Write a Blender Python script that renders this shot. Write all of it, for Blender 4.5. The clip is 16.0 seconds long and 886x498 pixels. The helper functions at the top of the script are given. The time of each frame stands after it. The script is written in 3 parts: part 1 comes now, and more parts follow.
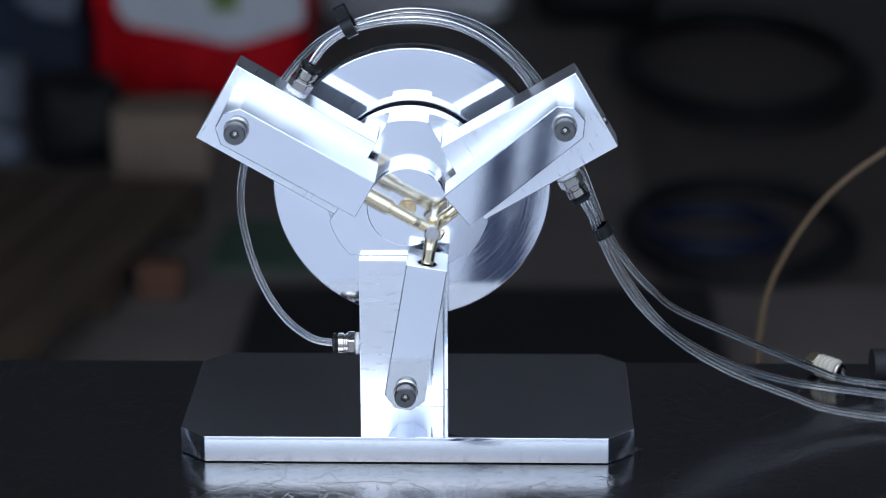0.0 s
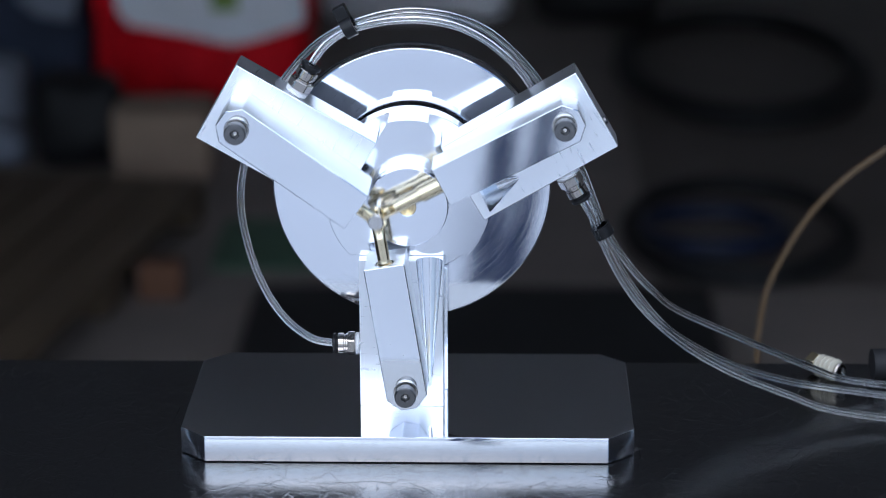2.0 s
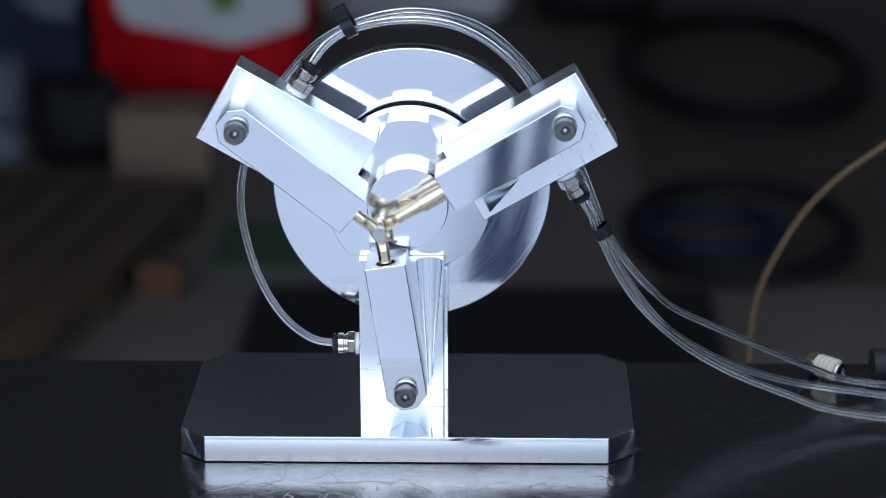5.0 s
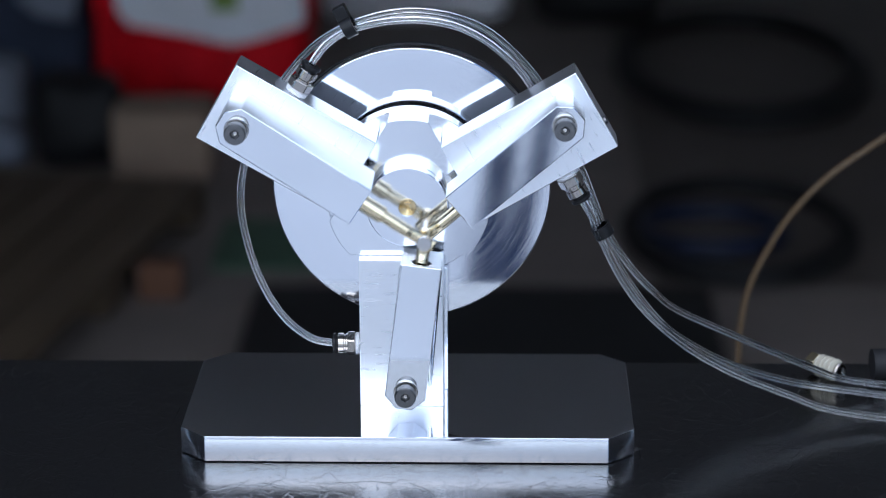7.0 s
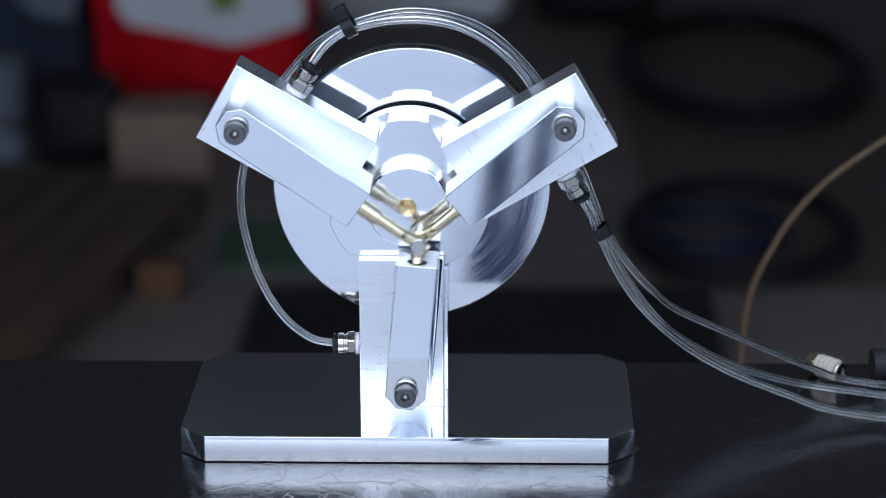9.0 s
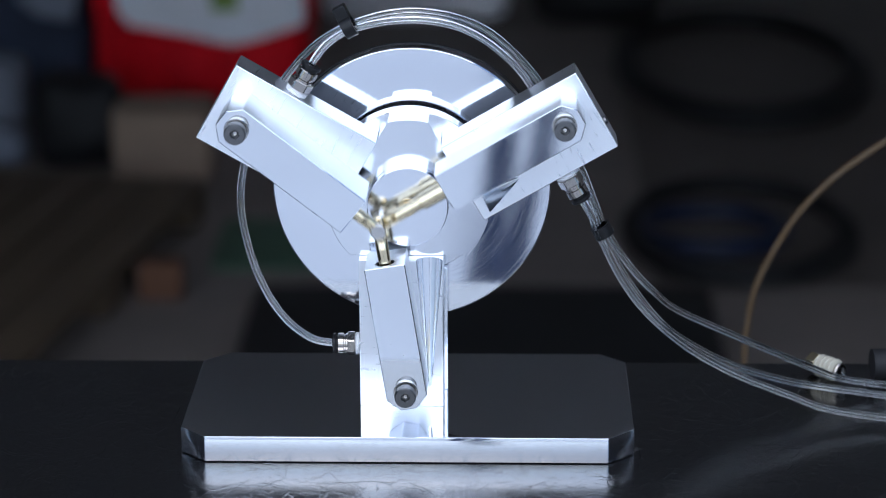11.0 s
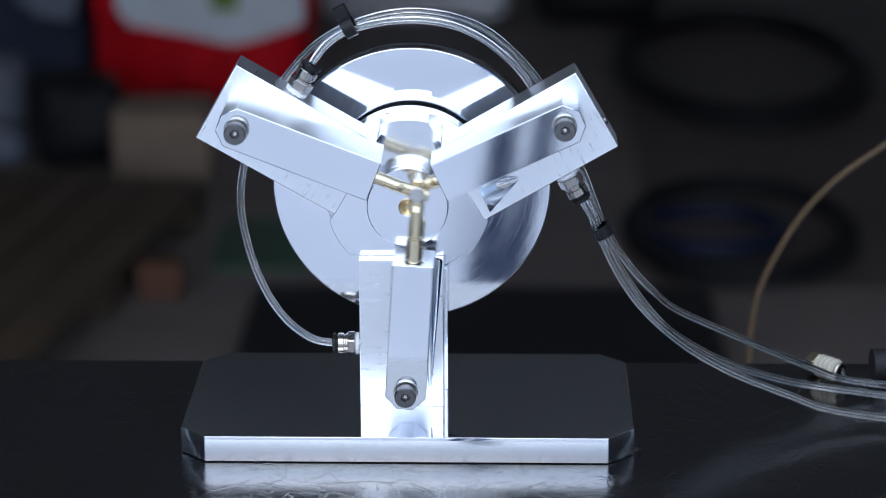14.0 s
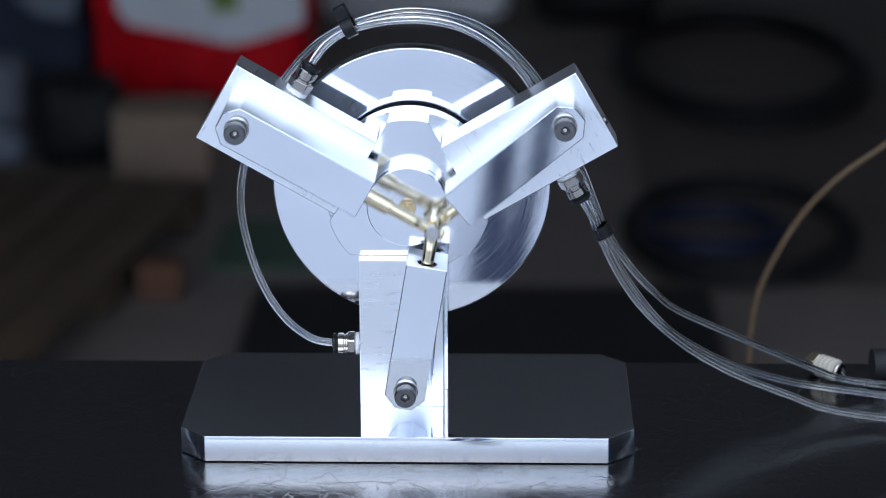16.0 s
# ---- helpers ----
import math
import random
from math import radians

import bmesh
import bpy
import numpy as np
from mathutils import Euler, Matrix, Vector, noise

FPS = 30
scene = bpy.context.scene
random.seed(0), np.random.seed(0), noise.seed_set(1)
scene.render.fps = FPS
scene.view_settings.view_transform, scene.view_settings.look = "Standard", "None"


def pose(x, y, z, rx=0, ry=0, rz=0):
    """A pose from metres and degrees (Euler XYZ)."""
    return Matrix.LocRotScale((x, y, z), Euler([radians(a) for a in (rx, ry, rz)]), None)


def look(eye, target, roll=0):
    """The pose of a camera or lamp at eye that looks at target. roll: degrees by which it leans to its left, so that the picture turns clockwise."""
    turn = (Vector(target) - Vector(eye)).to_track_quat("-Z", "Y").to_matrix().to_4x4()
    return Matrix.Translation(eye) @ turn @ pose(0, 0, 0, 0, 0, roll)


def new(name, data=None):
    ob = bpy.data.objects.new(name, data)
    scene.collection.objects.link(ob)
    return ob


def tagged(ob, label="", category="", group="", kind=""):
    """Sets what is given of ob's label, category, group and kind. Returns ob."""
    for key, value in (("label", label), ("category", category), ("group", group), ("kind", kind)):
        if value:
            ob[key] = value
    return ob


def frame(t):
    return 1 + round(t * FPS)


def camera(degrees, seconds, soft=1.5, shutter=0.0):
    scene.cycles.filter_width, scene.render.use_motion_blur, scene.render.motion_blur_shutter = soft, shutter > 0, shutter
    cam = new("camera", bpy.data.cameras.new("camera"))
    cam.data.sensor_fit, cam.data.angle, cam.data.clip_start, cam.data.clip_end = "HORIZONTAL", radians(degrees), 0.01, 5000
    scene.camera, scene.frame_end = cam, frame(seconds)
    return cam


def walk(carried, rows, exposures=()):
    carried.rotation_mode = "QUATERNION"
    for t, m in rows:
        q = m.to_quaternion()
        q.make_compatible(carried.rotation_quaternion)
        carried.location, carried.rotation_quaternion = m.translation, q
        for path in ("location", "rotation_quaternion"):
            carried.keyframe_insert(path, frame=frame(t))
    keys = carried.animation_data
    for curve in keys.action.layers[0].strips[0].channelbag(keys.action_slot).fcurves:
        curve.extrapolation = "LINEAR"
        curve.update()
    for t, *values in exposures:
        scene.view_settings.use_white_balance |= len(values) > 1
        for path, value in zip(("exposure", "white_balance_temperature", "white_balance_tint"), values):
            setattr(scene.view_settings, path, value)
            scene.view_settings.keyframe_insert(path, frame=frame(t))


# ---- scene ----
# ---- the camera: a long lens on a stand, wide open ----
EYE = Vector((0.0548, -1.2976, 0.5201))
PITCH, YAW = radians(17.0238), radians(-1.5103)
AHEAD = Vector((math.sin(YAW) * math.cos(PITCH), math.cos(YAW) * math.cos(PITCH), -math.sin(PITCH)))
cam = camera(19.727, 16.0, 1.0, 0.25)
cam.data.dof.use_dof = True
cam.data.dof.focus_distance = 1.405
cam.data.dof.aperture_fstop = 6.5
walk(cam, [(0.0, look(EYE, EYE + AHEAD, -0.2276)), (16.0, look(EYE, EYE + AHEAD, -0.2276))],
     [(0.0, 0.55, 5350, 8), (16.0, 0.55, 5350, 8)])

# ---- light: an overcast day outside the open workshop door ----
world = bpy.data.worlds.new("overcast_sky")
scene.world = world
world.use_nodes = True
wn = world.node_tree.nodes
sky = wn.new("ShaderNodeTexSky")
sky.sky_type = "NISHITA"
sky.sun_disc = False
sky.sun_elevation = radians(49)
sky.sun_rotation = radians(187)
sky.air_density, sky.dust_density, sky.ozone_density = 1.0, 2.0, 1.0
world.node_tree.links.new(sky.outputs[0], wn["Background"].inputs[0])
wn["Background"].inputs[1].default_value = 0.10
sun_data = bpy.data.lights.new("sun", "SUN")
sun_data.energy, sun_data.angle, sun_data.color = 1.32, radians(88), (1.0, 0.97, 0.93)
sun = new("sun", sun_data)
sun.matrix_world = look((-0.4, -3.3, 3.82), (0, 0, 0))

# ---- materials ----


def material(name, base, rough=0.5, metal=0.0, vary=0.12, scale=40.0, bump=0.0, bump_scale=200.0, stretch=(1, 1, 1),
             rough_vary=0.0, aniso=0.0, coat=0.0, trans=0.0, ior=1.45, spec=0.5):
    m = bpy.data.materials.new(name)
    m.use_nodes = True
    nt = m.node_tree
    p = nt.nodes["Principled BSDF"]
    p.inputs["Metallic"].default_value = metal
    p.inputs["Roughness"].default_value = rough
    p.inputs["Coat Weight"].default_value = coat
    p.inputs["Transmission Weight"].default_value = trans
    p.inputs["IOR"].default_value = ior
    p.inputs["Specular IOR Level"].default_value = spec
    co = nt.nodes.new("ShaderNodeTexCoord")
    mp = nt.nodes.new("ShaderNodeMapping")
    mp.inputs["Scale"].default_value = stretch
    nt.links.new(co.outputs["Object"], mp.inputs[0])
    n1 = nt.nodes.new("ShaderNodeTexNoise")
    n1.inputs["Scale"].default_value = scale
    n1.inputs["Detail"].default_value = 6
    nt.links.new(mp.outputs[0], n1.inputs["Vector"])
    ramp = nt.nodes.new("ShaderNodeMix")
    ramp.data_type = "RGBA"
    lo = [c * (1 - vary) for c in base]
    hi = [min(1, c * (1 + vary)) for c in base]
    ramp.inputs[6].default_value = (*lo, 1)
    ramp.inputs[7].default_value = (*hi, 1)
    nt.links.new(n1.outputs[0], ramp.inputs[0])
    nt.links.new(ramp.outputs[2], p.inputs["Base Color"])
    n2 = nt.nodes.new("ShaderNodeTexNoise")
    n2.inputs["Scale"].default_value = bump_scale
    n2.inputs["Detail"].default_value = 4
    nt.links.new(mp.outputs[0], n2.inputs["Vector"])
    if rough_vary:
        mr = nt.nodes.new("ShaderNodeMapRange")
        mr.inputs[1].default_value, mr.inputs[2].default_value = 0.3, 0.7
        mr.inputs[3].default_value, mr.inputs[4].default_value = rough * (1 - rough_vary), rough * (1 + rough_vary)
        nt.links.new(n1.outputs[0], mr.inputs[0])
        nt.links.new(mr.outputs[0], p.inputs["Roughness"])
    if bump:
        bp = nt.nodes.new("ShaderNodeBump")
        bp.inputs["Strength"].default_value = bump
        bp.inputs["Distance"].default_value = 0.001
        nt.links.new(n2.outputs[0], bp.inputs["Height"])
        nt.links.new(bp.outputs[0], p.inputs["Normal"])
    if aniso:
        p.inputs["Anisotropic"].default_value = aniso
        tg = nt.nodes.new("ShaderNodeTangent")
        tg.direction_type, tg.axis = "RADIAL", "Y"
        nt.links.new(tg.outputs[0], p.inputs["Tangent"])
    return m


def scratched(m, angle, amount):
    """Fine straight scratches that dull the gloss."""
    nt = m.node_tree
    p = nt.nodes["Principled BSDF"]
    co = nt.nodes.new("ShaderNodeTexCoord")
    total = None
    for k, turn in enumerate((angle, angle + 24, angle - 67)):
        mp = nt.nodes.new("ShaderNodeMapping")
        mp.inputs["Rotation"].default_value = (0, radians(turn), 0)
        mp.inputs["Location"].default_value = (k * 3.1, 0, k * 1.7)
        mp.inputs["Scale"].default_value = (32, 32, 2600)
        nt.links.new(co.outputs["Object"], mp.inputs[0])
        n = nt.nodes.new("ShaderNodeTexNoise")
        n.inputs["Scale"].default_value, n.inputs["Detail"].default_value = 1.0, 2.0
        nt.links.new(mp.outputs[0], n.inputs["Vector"])
        r = nt.nodes.new("ShaderNodeMapRange")
        r.inputs[1].default_value, r.inputs[2].default_value = 0.62, 0.74
        r.inputs[4].default_value = amount
        nt.links.new(n.outputs[0], r.inputs[0])
        if total is None:
            total = r
        else:
            a = nt.nodes.new("ShaderNodeMath")
            nt.links.new(total.outputs[0], a.inputs[0])
            nt.links.new(r.outputs[0], a.inputs[1])
            total = a
    link = p.inputs["Roughness"].links
    base = nt.nodes.new("ShaderNodeMath")
    if link:
        nt.links.new(link[0].from_socket, base.inputs[0])
    else:
        base.inputs[0].default_value = p.inputs["Roughness"].default_value
    nt.links.new(total.outputs[0], base.inputs[1])
    nt.links.new(base.outputs[0], p.inputs["Roughness"])
    b = nt.nodes.new("ShaderNodeBump")
    b.inputs["Strength"].default_value, b.inputs["Distance"].default_value = 0.008, 0.0002
    nt.links.new(total.outputs[0], b.inputs["Height"])
    old = p.inputs["Normal"].links
    if old:
        nt.links.new(old[0].from_socket, b.inputs["Normal"])
    nt.links.new(b.outputs[0], p.inputs["Normal"])
    return m


ALU = (0.86, 0.88, 0.92)
M_BLOCK = material("milled_aluminium", ALU, 0.31, 1, 0.03, 45, 0.012, 420, (1.5, 1.5, 14), 0.16)
M_CYL = material("polished_aluminium", (0.82, 0.84, 0.88), 0.055, 1, 0.02, 60, 0.0, 500, (1, 1, 1), 0.12)
M_PLATE = material("mirror_aluminium", (0.83, 0.85, 0.90), 0.06, 1, 0.02, 14, 0.0, 300, (1, 1, 1), 0.5)
M_HUB = material("satin_aluminium", (0.84, 0.86, 0.90), 0.13, 1, 0.03, 80, 0.006, 700, (1, 1, 1), 0.2)
M_FLY = material("turned_aluminium", (0.80, 0.82, 0.87), 0.05, 1, 0.02, 60, 0.0, 300, (1, 1, 1), 0.0, 0.5)
M_DISC = material("lapped_aluminium", (0.84, 0.86, 0.91), 0.1, 1, 0.02, 60, 0.0, 300, (1, 1, 1), 0.2)
scratched(M_BLOCK, 8, 0.028)
scratched(M_HUB, 55, 0.04)
M_SIDE = material("saw_cut_aluminium", ALU, 0.40, 1, 0.03, 45, 0.02, 420, (1.5, 1.5, 14), 0.12)
scratched(M_SIDE, 30, 0.04)


def turned(m, amount, relief):
    """Fine rings about the y axis, as a lathe tool leaves them, broken along their length."""
    nt = m.node_tree
    p = nt.nodes["Principled BSDF"]
    co = nt.nodes.new("ShaderNodeTexCoord")
    sx = nt.nodes.new("ShaderNodeSeparateXYZ")
    nt.links.new(co.outputs["Object"], sx.inputs[0])
    ang = nt.nodes.new("ShaderNodeMath")
    ang.operation = "ARCTAN2"
    nt.links.new(sx.outputs[0], ang.inputs[0])
    nt.links.new(sx.outputs[2], ang.inputs[1])
    flat = nt.nodes.new("ShaderNodeCombineXYZ")
    nt.links.new(sx.outputs[0], flat.inputs[0])
    nt.links.new(sx.outputs[2], flat.inputs[1])
    rad = nt.nodes.new("ShaderNodeVectorMath")
    rad.operation = "LENGTH"
    nt.links.new(flat.outputs[0], rad.inputs[0])
    polar = nt.nodes.new("ShaderNodeCombineXYZ")
    nt.links.new(rad.outputs["Value"], polar.inputs[0])
    nt.links.new(ang.outputs[0], polar.inputs[1])
    mp = nt.nodes.new("ShaderNodeMapping")
    mp.inputs["Scale"].default_value = (1500, 1.6, 1)
    nt.links.new(polar.outputs[0], mp.inputs[0])
    n = nt.nodes.new("ShaderNodeTexNoise")
    n.inputs["Scale"].default_value, n.inputs["Detail"].default_value = 1.0, 2.0
    nt.links.new(mp.outputs[0], n.inputs["Vector"])
    r = nt.nodes.new("ShaderNodeMapRange")
    r.inputs[1].default_value, r.inputs[2].default_value = 0.45, 0.72
    base = p.inputs["Roughness"].default_value
    r.inputs[3].default_value, r.inputs[4].default_value = base * 0.9, base + amount
    nt.links.new(n.outputs[0], r.inputs[0])
    nt.links.new(r.outputs[0], p.inputs["Roughness"])
    b = nt.nodes.new("ShaderNodeBump")
    b.inputs["Strength"].default_value, b.inputs["Distance"].default_value = relief, 0.0002
    nt.links.new(n.outputs[0], b.inputs["Height"])
    nt.links.new(b.outputs[0], p.inputs["Normal"])
    return m


turned(M_FLY, 0.06, 0.005)
M_PLUG = turned(material("turned_brass", (0.74, 0.60, 0.35), 0.16, 1, 0.06, 60), 0.16, 0.06)
M_BRASS = material("brass", (0.74, 0.64, 0.43), 0.15, 1, 0.08, 60, 0.03, 600, (1, 1, 1), 0.3)
M_STEEL = material("bright_steel", (0.62, 0.60, 0.58), 0.25, 1, 0.05, 100)
M_BOLT = material("black_oxide_steel", (0.15, 0.15, 0.155), 0.30, 1, 0.2, 300, 0.2, 1500)
M_NICKEL = material("nickel_plate", (0.40, 0.37, 0.34), 0.10, 1, 0.06, 120)
M_BLACK = material("black_nylon", (0.010, 0.010, 0.011), 0.3, 0, 0.3, 200, spec=0.25)
M_TUBE = material("clear_polyurethane", (0.95, 0.96, 0.96), 0.0, 0, 0.01, 40, 0.0, 300, (1, 1, 1), 0.0, 0.0, 0.0, 1.0, 1.43)
M_SEAL = material("white_thread_tape", (0.8, 0.8, 0.82), 0.5, 0, 0.1, 300, 0.4, 900)
M_CONCRETE = material("concrete_floor", (0.19, 0.162, 0.145), 0.7, 0, 0.35, 5, 0.3, 60)
M_DRIVE = material("pale_concrete", (0.62, 0.62, 0.62), 0.8, 0, 0.15, 2.5, 0.3, 40)
M_WALL = material("grey_workshop_wall", (0.76, 0.76, 0.76), 0.8, 0, 0.3, 3, 0.2, 50)
# blotches painted in to vary what the base plate mirrors
M_CEILING = material("blotchy_ceiling_board", (0.82, 0.82, 0.82), 0.8, 0, 0.75, 1.0, 0.2, 50)
M_WOOD = material("old_timber", (0.085, 0.060, 0.036), 0.65, 0, 0.45, 8, 0.3, 60, (6, 0.6, 6))
M_CARD = material("brown_cardboard", (0.27, 0.195, 0.14), 0.8, 0, 0.15, 20)
M_RED = material("red_woven_sack", (0.62, 0.003, 0.011), 0.7, 0, 0.3, 14, 0.3, 300, spec=0.2)
M_WHITE = material("white_print", (0.80, 0.81, 0.86), 0.5, 0, 0.1, 14)
M_GREEN = material("green_print", (0.22, 0.33, 0.05), 0.5, 0, 0.3, 14)
M_NAVY = material("navy_fabric", (0.024, 0.033, 0.06), 0.8, 0, 0.5, 9, 0.4, 120)
M_GREYBLUE = material("grey_fabric", (0.20, 0.215, 0.26), 0.8, 0, 0.4, 9, 0.4, 120)
M_RUBBER = material("black_rubber", (0.012, 0.012, 0.013), 0.6, 0, 0.3, 30, spec=0.3)
M_BLUEHOSE = material("blue_hose", (0.005, 0.010, 0.034), 0.45, 0, 0.3, 30)
# darker brown tone for the right part of the floor
M_DARKFLOOR = material("dark_brown_floor", (0.088, 0.072, 0.062), 0.6, 0, 0.4, 6, 0.4, 25)
M_BRICK = material("clay_brick", (0.12, 0.055, 0.028), 0.8, 0, 0.3, 40, 0.3, 200)
M_GREENMAT = material("faded_green_fabric", (0.06, 0.11, 0.07), 0.8, 0, 0.3, 20, 0.3, 200)
# for the added screens that keep side sky off the polished metal
M_SCREEN = material("dark_side_screen", (0.05, 0.045, 0.04), 0.7, 0, 0.4, 4, 0.3, 60, (5, 5, 0.6))
M_CREAM = material("grubby_thread_tape", (0.5, 0.47, 0.38), 0.5, 0, 0.2, 200, 0.4, 900)
M_BLUELEG = material("blue_paint", (0.02, 0.042, 0.12), 0.5, 0, 0.2, 30)
M_YELLOW = material("yellow_hose", (0.075, 0.046, 0.018), 0.45, 0, 0.15, 30)


def leather_material():
    m = material("black_leatherette", (0.0022, 0.0021, 0.0027), 0.19, 0, 0.3, 30, 0, 200, (1, 1, 1), 0.2, 0, 0, 0, 2.2)
    nt = m.node_tree
    p = nt.nodes["Principled BSDF"]
    co = nt.nodes.new("ShaderNodeTexCoord")
    warp = nt.nodes.new("ShaderNodeTexNoise")
    warp.inputs["Scale"].default_value, warp.inputs["Detail"].default_value = 22, 2
    nt.links.new(co.outputs["Object"], warp.inputs["Vector"])
    add = nt.nodes.new("ShaderNodeMixRGB")
    add.blend_type = "ADD"
    add.inputs[0].default_value = 0.03
    nt.links.new(co.outputs["Object"], add.inputs[1])
    nt.links.new(warp.outputs[1], add.inputs[2])
    turn = nt.nodes.new("ShaderNodeMapping")
    turn.inputs["Rotation"].default_value = (0, 0, 0.6)
    turn.inputs["Scale"].default_value = (1.0, 0.55, 1.0)
    nt.links.new(add.outputs[0], turn.inputs[0])
    last = None
    for scale, width, strength in ((52, 0.018, 0.48), (115, 0.030, 0.42), (240, 0.050, 0.24)):
        v = nt.nodes.new("ShaderNodeTexVoronoi")
        v.feature = "DISTANCE_TO_EDGE"
        v.inputs["Scale"].default_value = scale
        nt.links.new(turn.outputs[0], v.inputs["Vector"])
        r = nt.nodes.new("ShaderNodeMapRange")
        r.interpolation_type = "SMOOTHSTEP"
        r.inputs[1].default_value, r.inputs[2].default_value = 0.0, width
        nt.links.new(v.outputs["Distance"], r.inputs[0])
        fade = nt.nodes.new("ShaderNodeTexNoise")
        fade.inputs["Scale"].default_value, fade.inputs["Detail"].default_value = scale * 0.9, 3
        nt.links.new(co.outputs["Object"], fade.inputs["Vector"])
        depth = nt.nodes.new("ShaderNodeMapRange")
        depth.inputs[1].default_value, depth.inputs[2].default_value = 0.38, 0.60
        depth.inputs[4].default_value = strength
        nt.links.new(fade.outputs[0], depth.inputs[0])
        b = nt.nodes.new("ShaderNodeBump")
        b.inputs["Distance"].default_value = 0.0003
        nt.links.new(depth.outputs[0], b.inputs["Strength"])
        nt.links.new(r.outputs[0], b.inputs["Height"])
        if last:
            nt.links.new(last.outputs[0], b.inputs["Normal"])
        last = b
    grain = nt.nodes.new("ShaderNodeTexNoise")
    grain.inputs["Scale"].default_value, grain.inputs["Detail"].default_value = 420, 3
    nt.links.new(co.outputs["Object"], grain.inputs["Vector"])
    g = nt.nodes.new("ShaderNodeBump")
    g.inputs["Strength"].default_value, g.inputs["Distance"].default_value = 0.03, 0.0003
    nt.links.new(grain.outputs[0], g.inputs["Height"])
    nt.links.new(last.outputs[0], g.inputs["Normal"])
    last = g
    nt.links.new(last.outputs[0], p.inputs["Normal"])
    return m


M_LEATHER = leather_material()

# ---- mesh helpers ----


def empty(name, m=None):
    ob = new(name)
    ob.empty_display_size = 0.02
    if m:
        ob.matrix_basis = m
    return ob


def mesh_object(name, bm, mat, smooth=20):
    me = bpy.data.meshes.new(name)
    bmesh.ops.recalc_face_normals(bm, faces=bm.faces)
    bm.to_mesh(me)
    bm.free()
    me.materials.append(mat)
    if smooth:
        me.shade_smooth()
        me.set_sharp_from_angle(angle=radians(smooth))
    return new(name, me)


def part(name, bm, mat, parent, label="", m=None, smooth=20):
    ob = mesh_object(name, bm, mat, smooth)
    ob.parent = parent
    if m:
        ob.matrix_basis = m
    return tagged(ob, label)


def join(*bms):
    out = bmesh.new()
    for b in bms:
        me = bpy.data.meshes.new("joined")
        b.to_mesh(me)
        b.free()
        out.from_mesh(me)
        bpy.data.meshes.remove(me)
    return out


def moved(bm, m):
    bm.transform(m)
    return bm


def box(x0, x1, y0, y1, z0, z1, bevel=0.0, seg=2):
    bm = bmesh.new()
    bmesh.ops.create_cube(bm, size=1)
    for v in bm.verts:
        v.co = Vector((x1 if v.co.x > 0 else x0, y1 if v.co.y > 0 else y0, z1 if v.co.z > 0 else z0))
    if bevel:
        bmesh.ops.bevel(bm, geom=list(bm.edges), offset=bevel, segments=seg, affect="EDGES", profile=0.5)
    return bm


def prism(outline, y0, y1, bevel=0.0, seg=2):
    """An outline in x and z, drawn out from y0 to y1."""
    bm = bmesh.new()
    a = [bm.verts.new((x, y0, z)) for x, z in outline]
    b = [bm.verts.new((x, y1, z)) for x, z in outline]
    bm.faces.new(a)
    bm.faces.new(b[::-1])
    for i in range(len(a)):
        j = (i + 1) % len(a)
        bm.faces.new((a[i], b[i], b[j], a[j]))
    if bevel:
        bmesh.ops.recalc_face_normals(bm, faces=bm.faces)
        sharp = [e for e in bm.edges if e.calc_face_angle(0) > radians(30)]
        bmesh.ops.bevel(bm, geom=sharp, offset=bevel, segments=seg, affect="EDGES", profile=0.5)
    return bm


def lathe(profile, n=48, axis="Y"):
    """A profile of (radius, along) turned round an axis; ends on the axis are closed."""
    bm = bmesh.new()
    rings = []
    for r, a in profile:
        if r < 1e-7:
            rings.append([bm.verts.new((0, a, 0))])
        else:
            rings.append([bm.verts.new((r * math.sin(2 * math.pi * k / n), a, r * math.cos(2 * math.pi * k / n))) for k in range(n)])
    for p, q in zip(rings, rings[1:]):
        for k in range(n):
            j = (k + 1) % n
            if len(p) == 1 and len(q) == 1:
                continue
            if len(p) == 1:
                bm.faces.new((p[0], q[k], q[j]))
            elif len(q) == 1:
                bm.faces.new((p[k], q[0], p[j]))
            else:
                bm.faces.new((p[k], q[k], q[j], p[j]))
    if axis == "Z":
        bm.transform(Matrix.Rotation(radians(90), 4, "X"))
    if axis == "X":
        bm.transform(Matrix.Rotation(radians(-90), 4, "Z"))
    return bm


def smooth_path(points, per=8):
    pts = [Vector(p) for p in points]
    pts = [pts[0] * 2 - pts[1]] + pts + [pts[-1] * 2 - pts[-2]]
    out = []
    for i in range(1, len(pts) - 2):
        p0, p1, p2, p3 = pts[i - 1:i + 3]
        for k in range(per):
            s = k / per
            out.append(0.5 * (2 * p1 + (p2 - p0) * s + (2 * p0 - 5 * p1 + 4 * p2 - p3) * s * s + (3 * p1 - p0 - 3 * p2 + p3) * s ** 3))
    out.append(pts[-2])
    return out


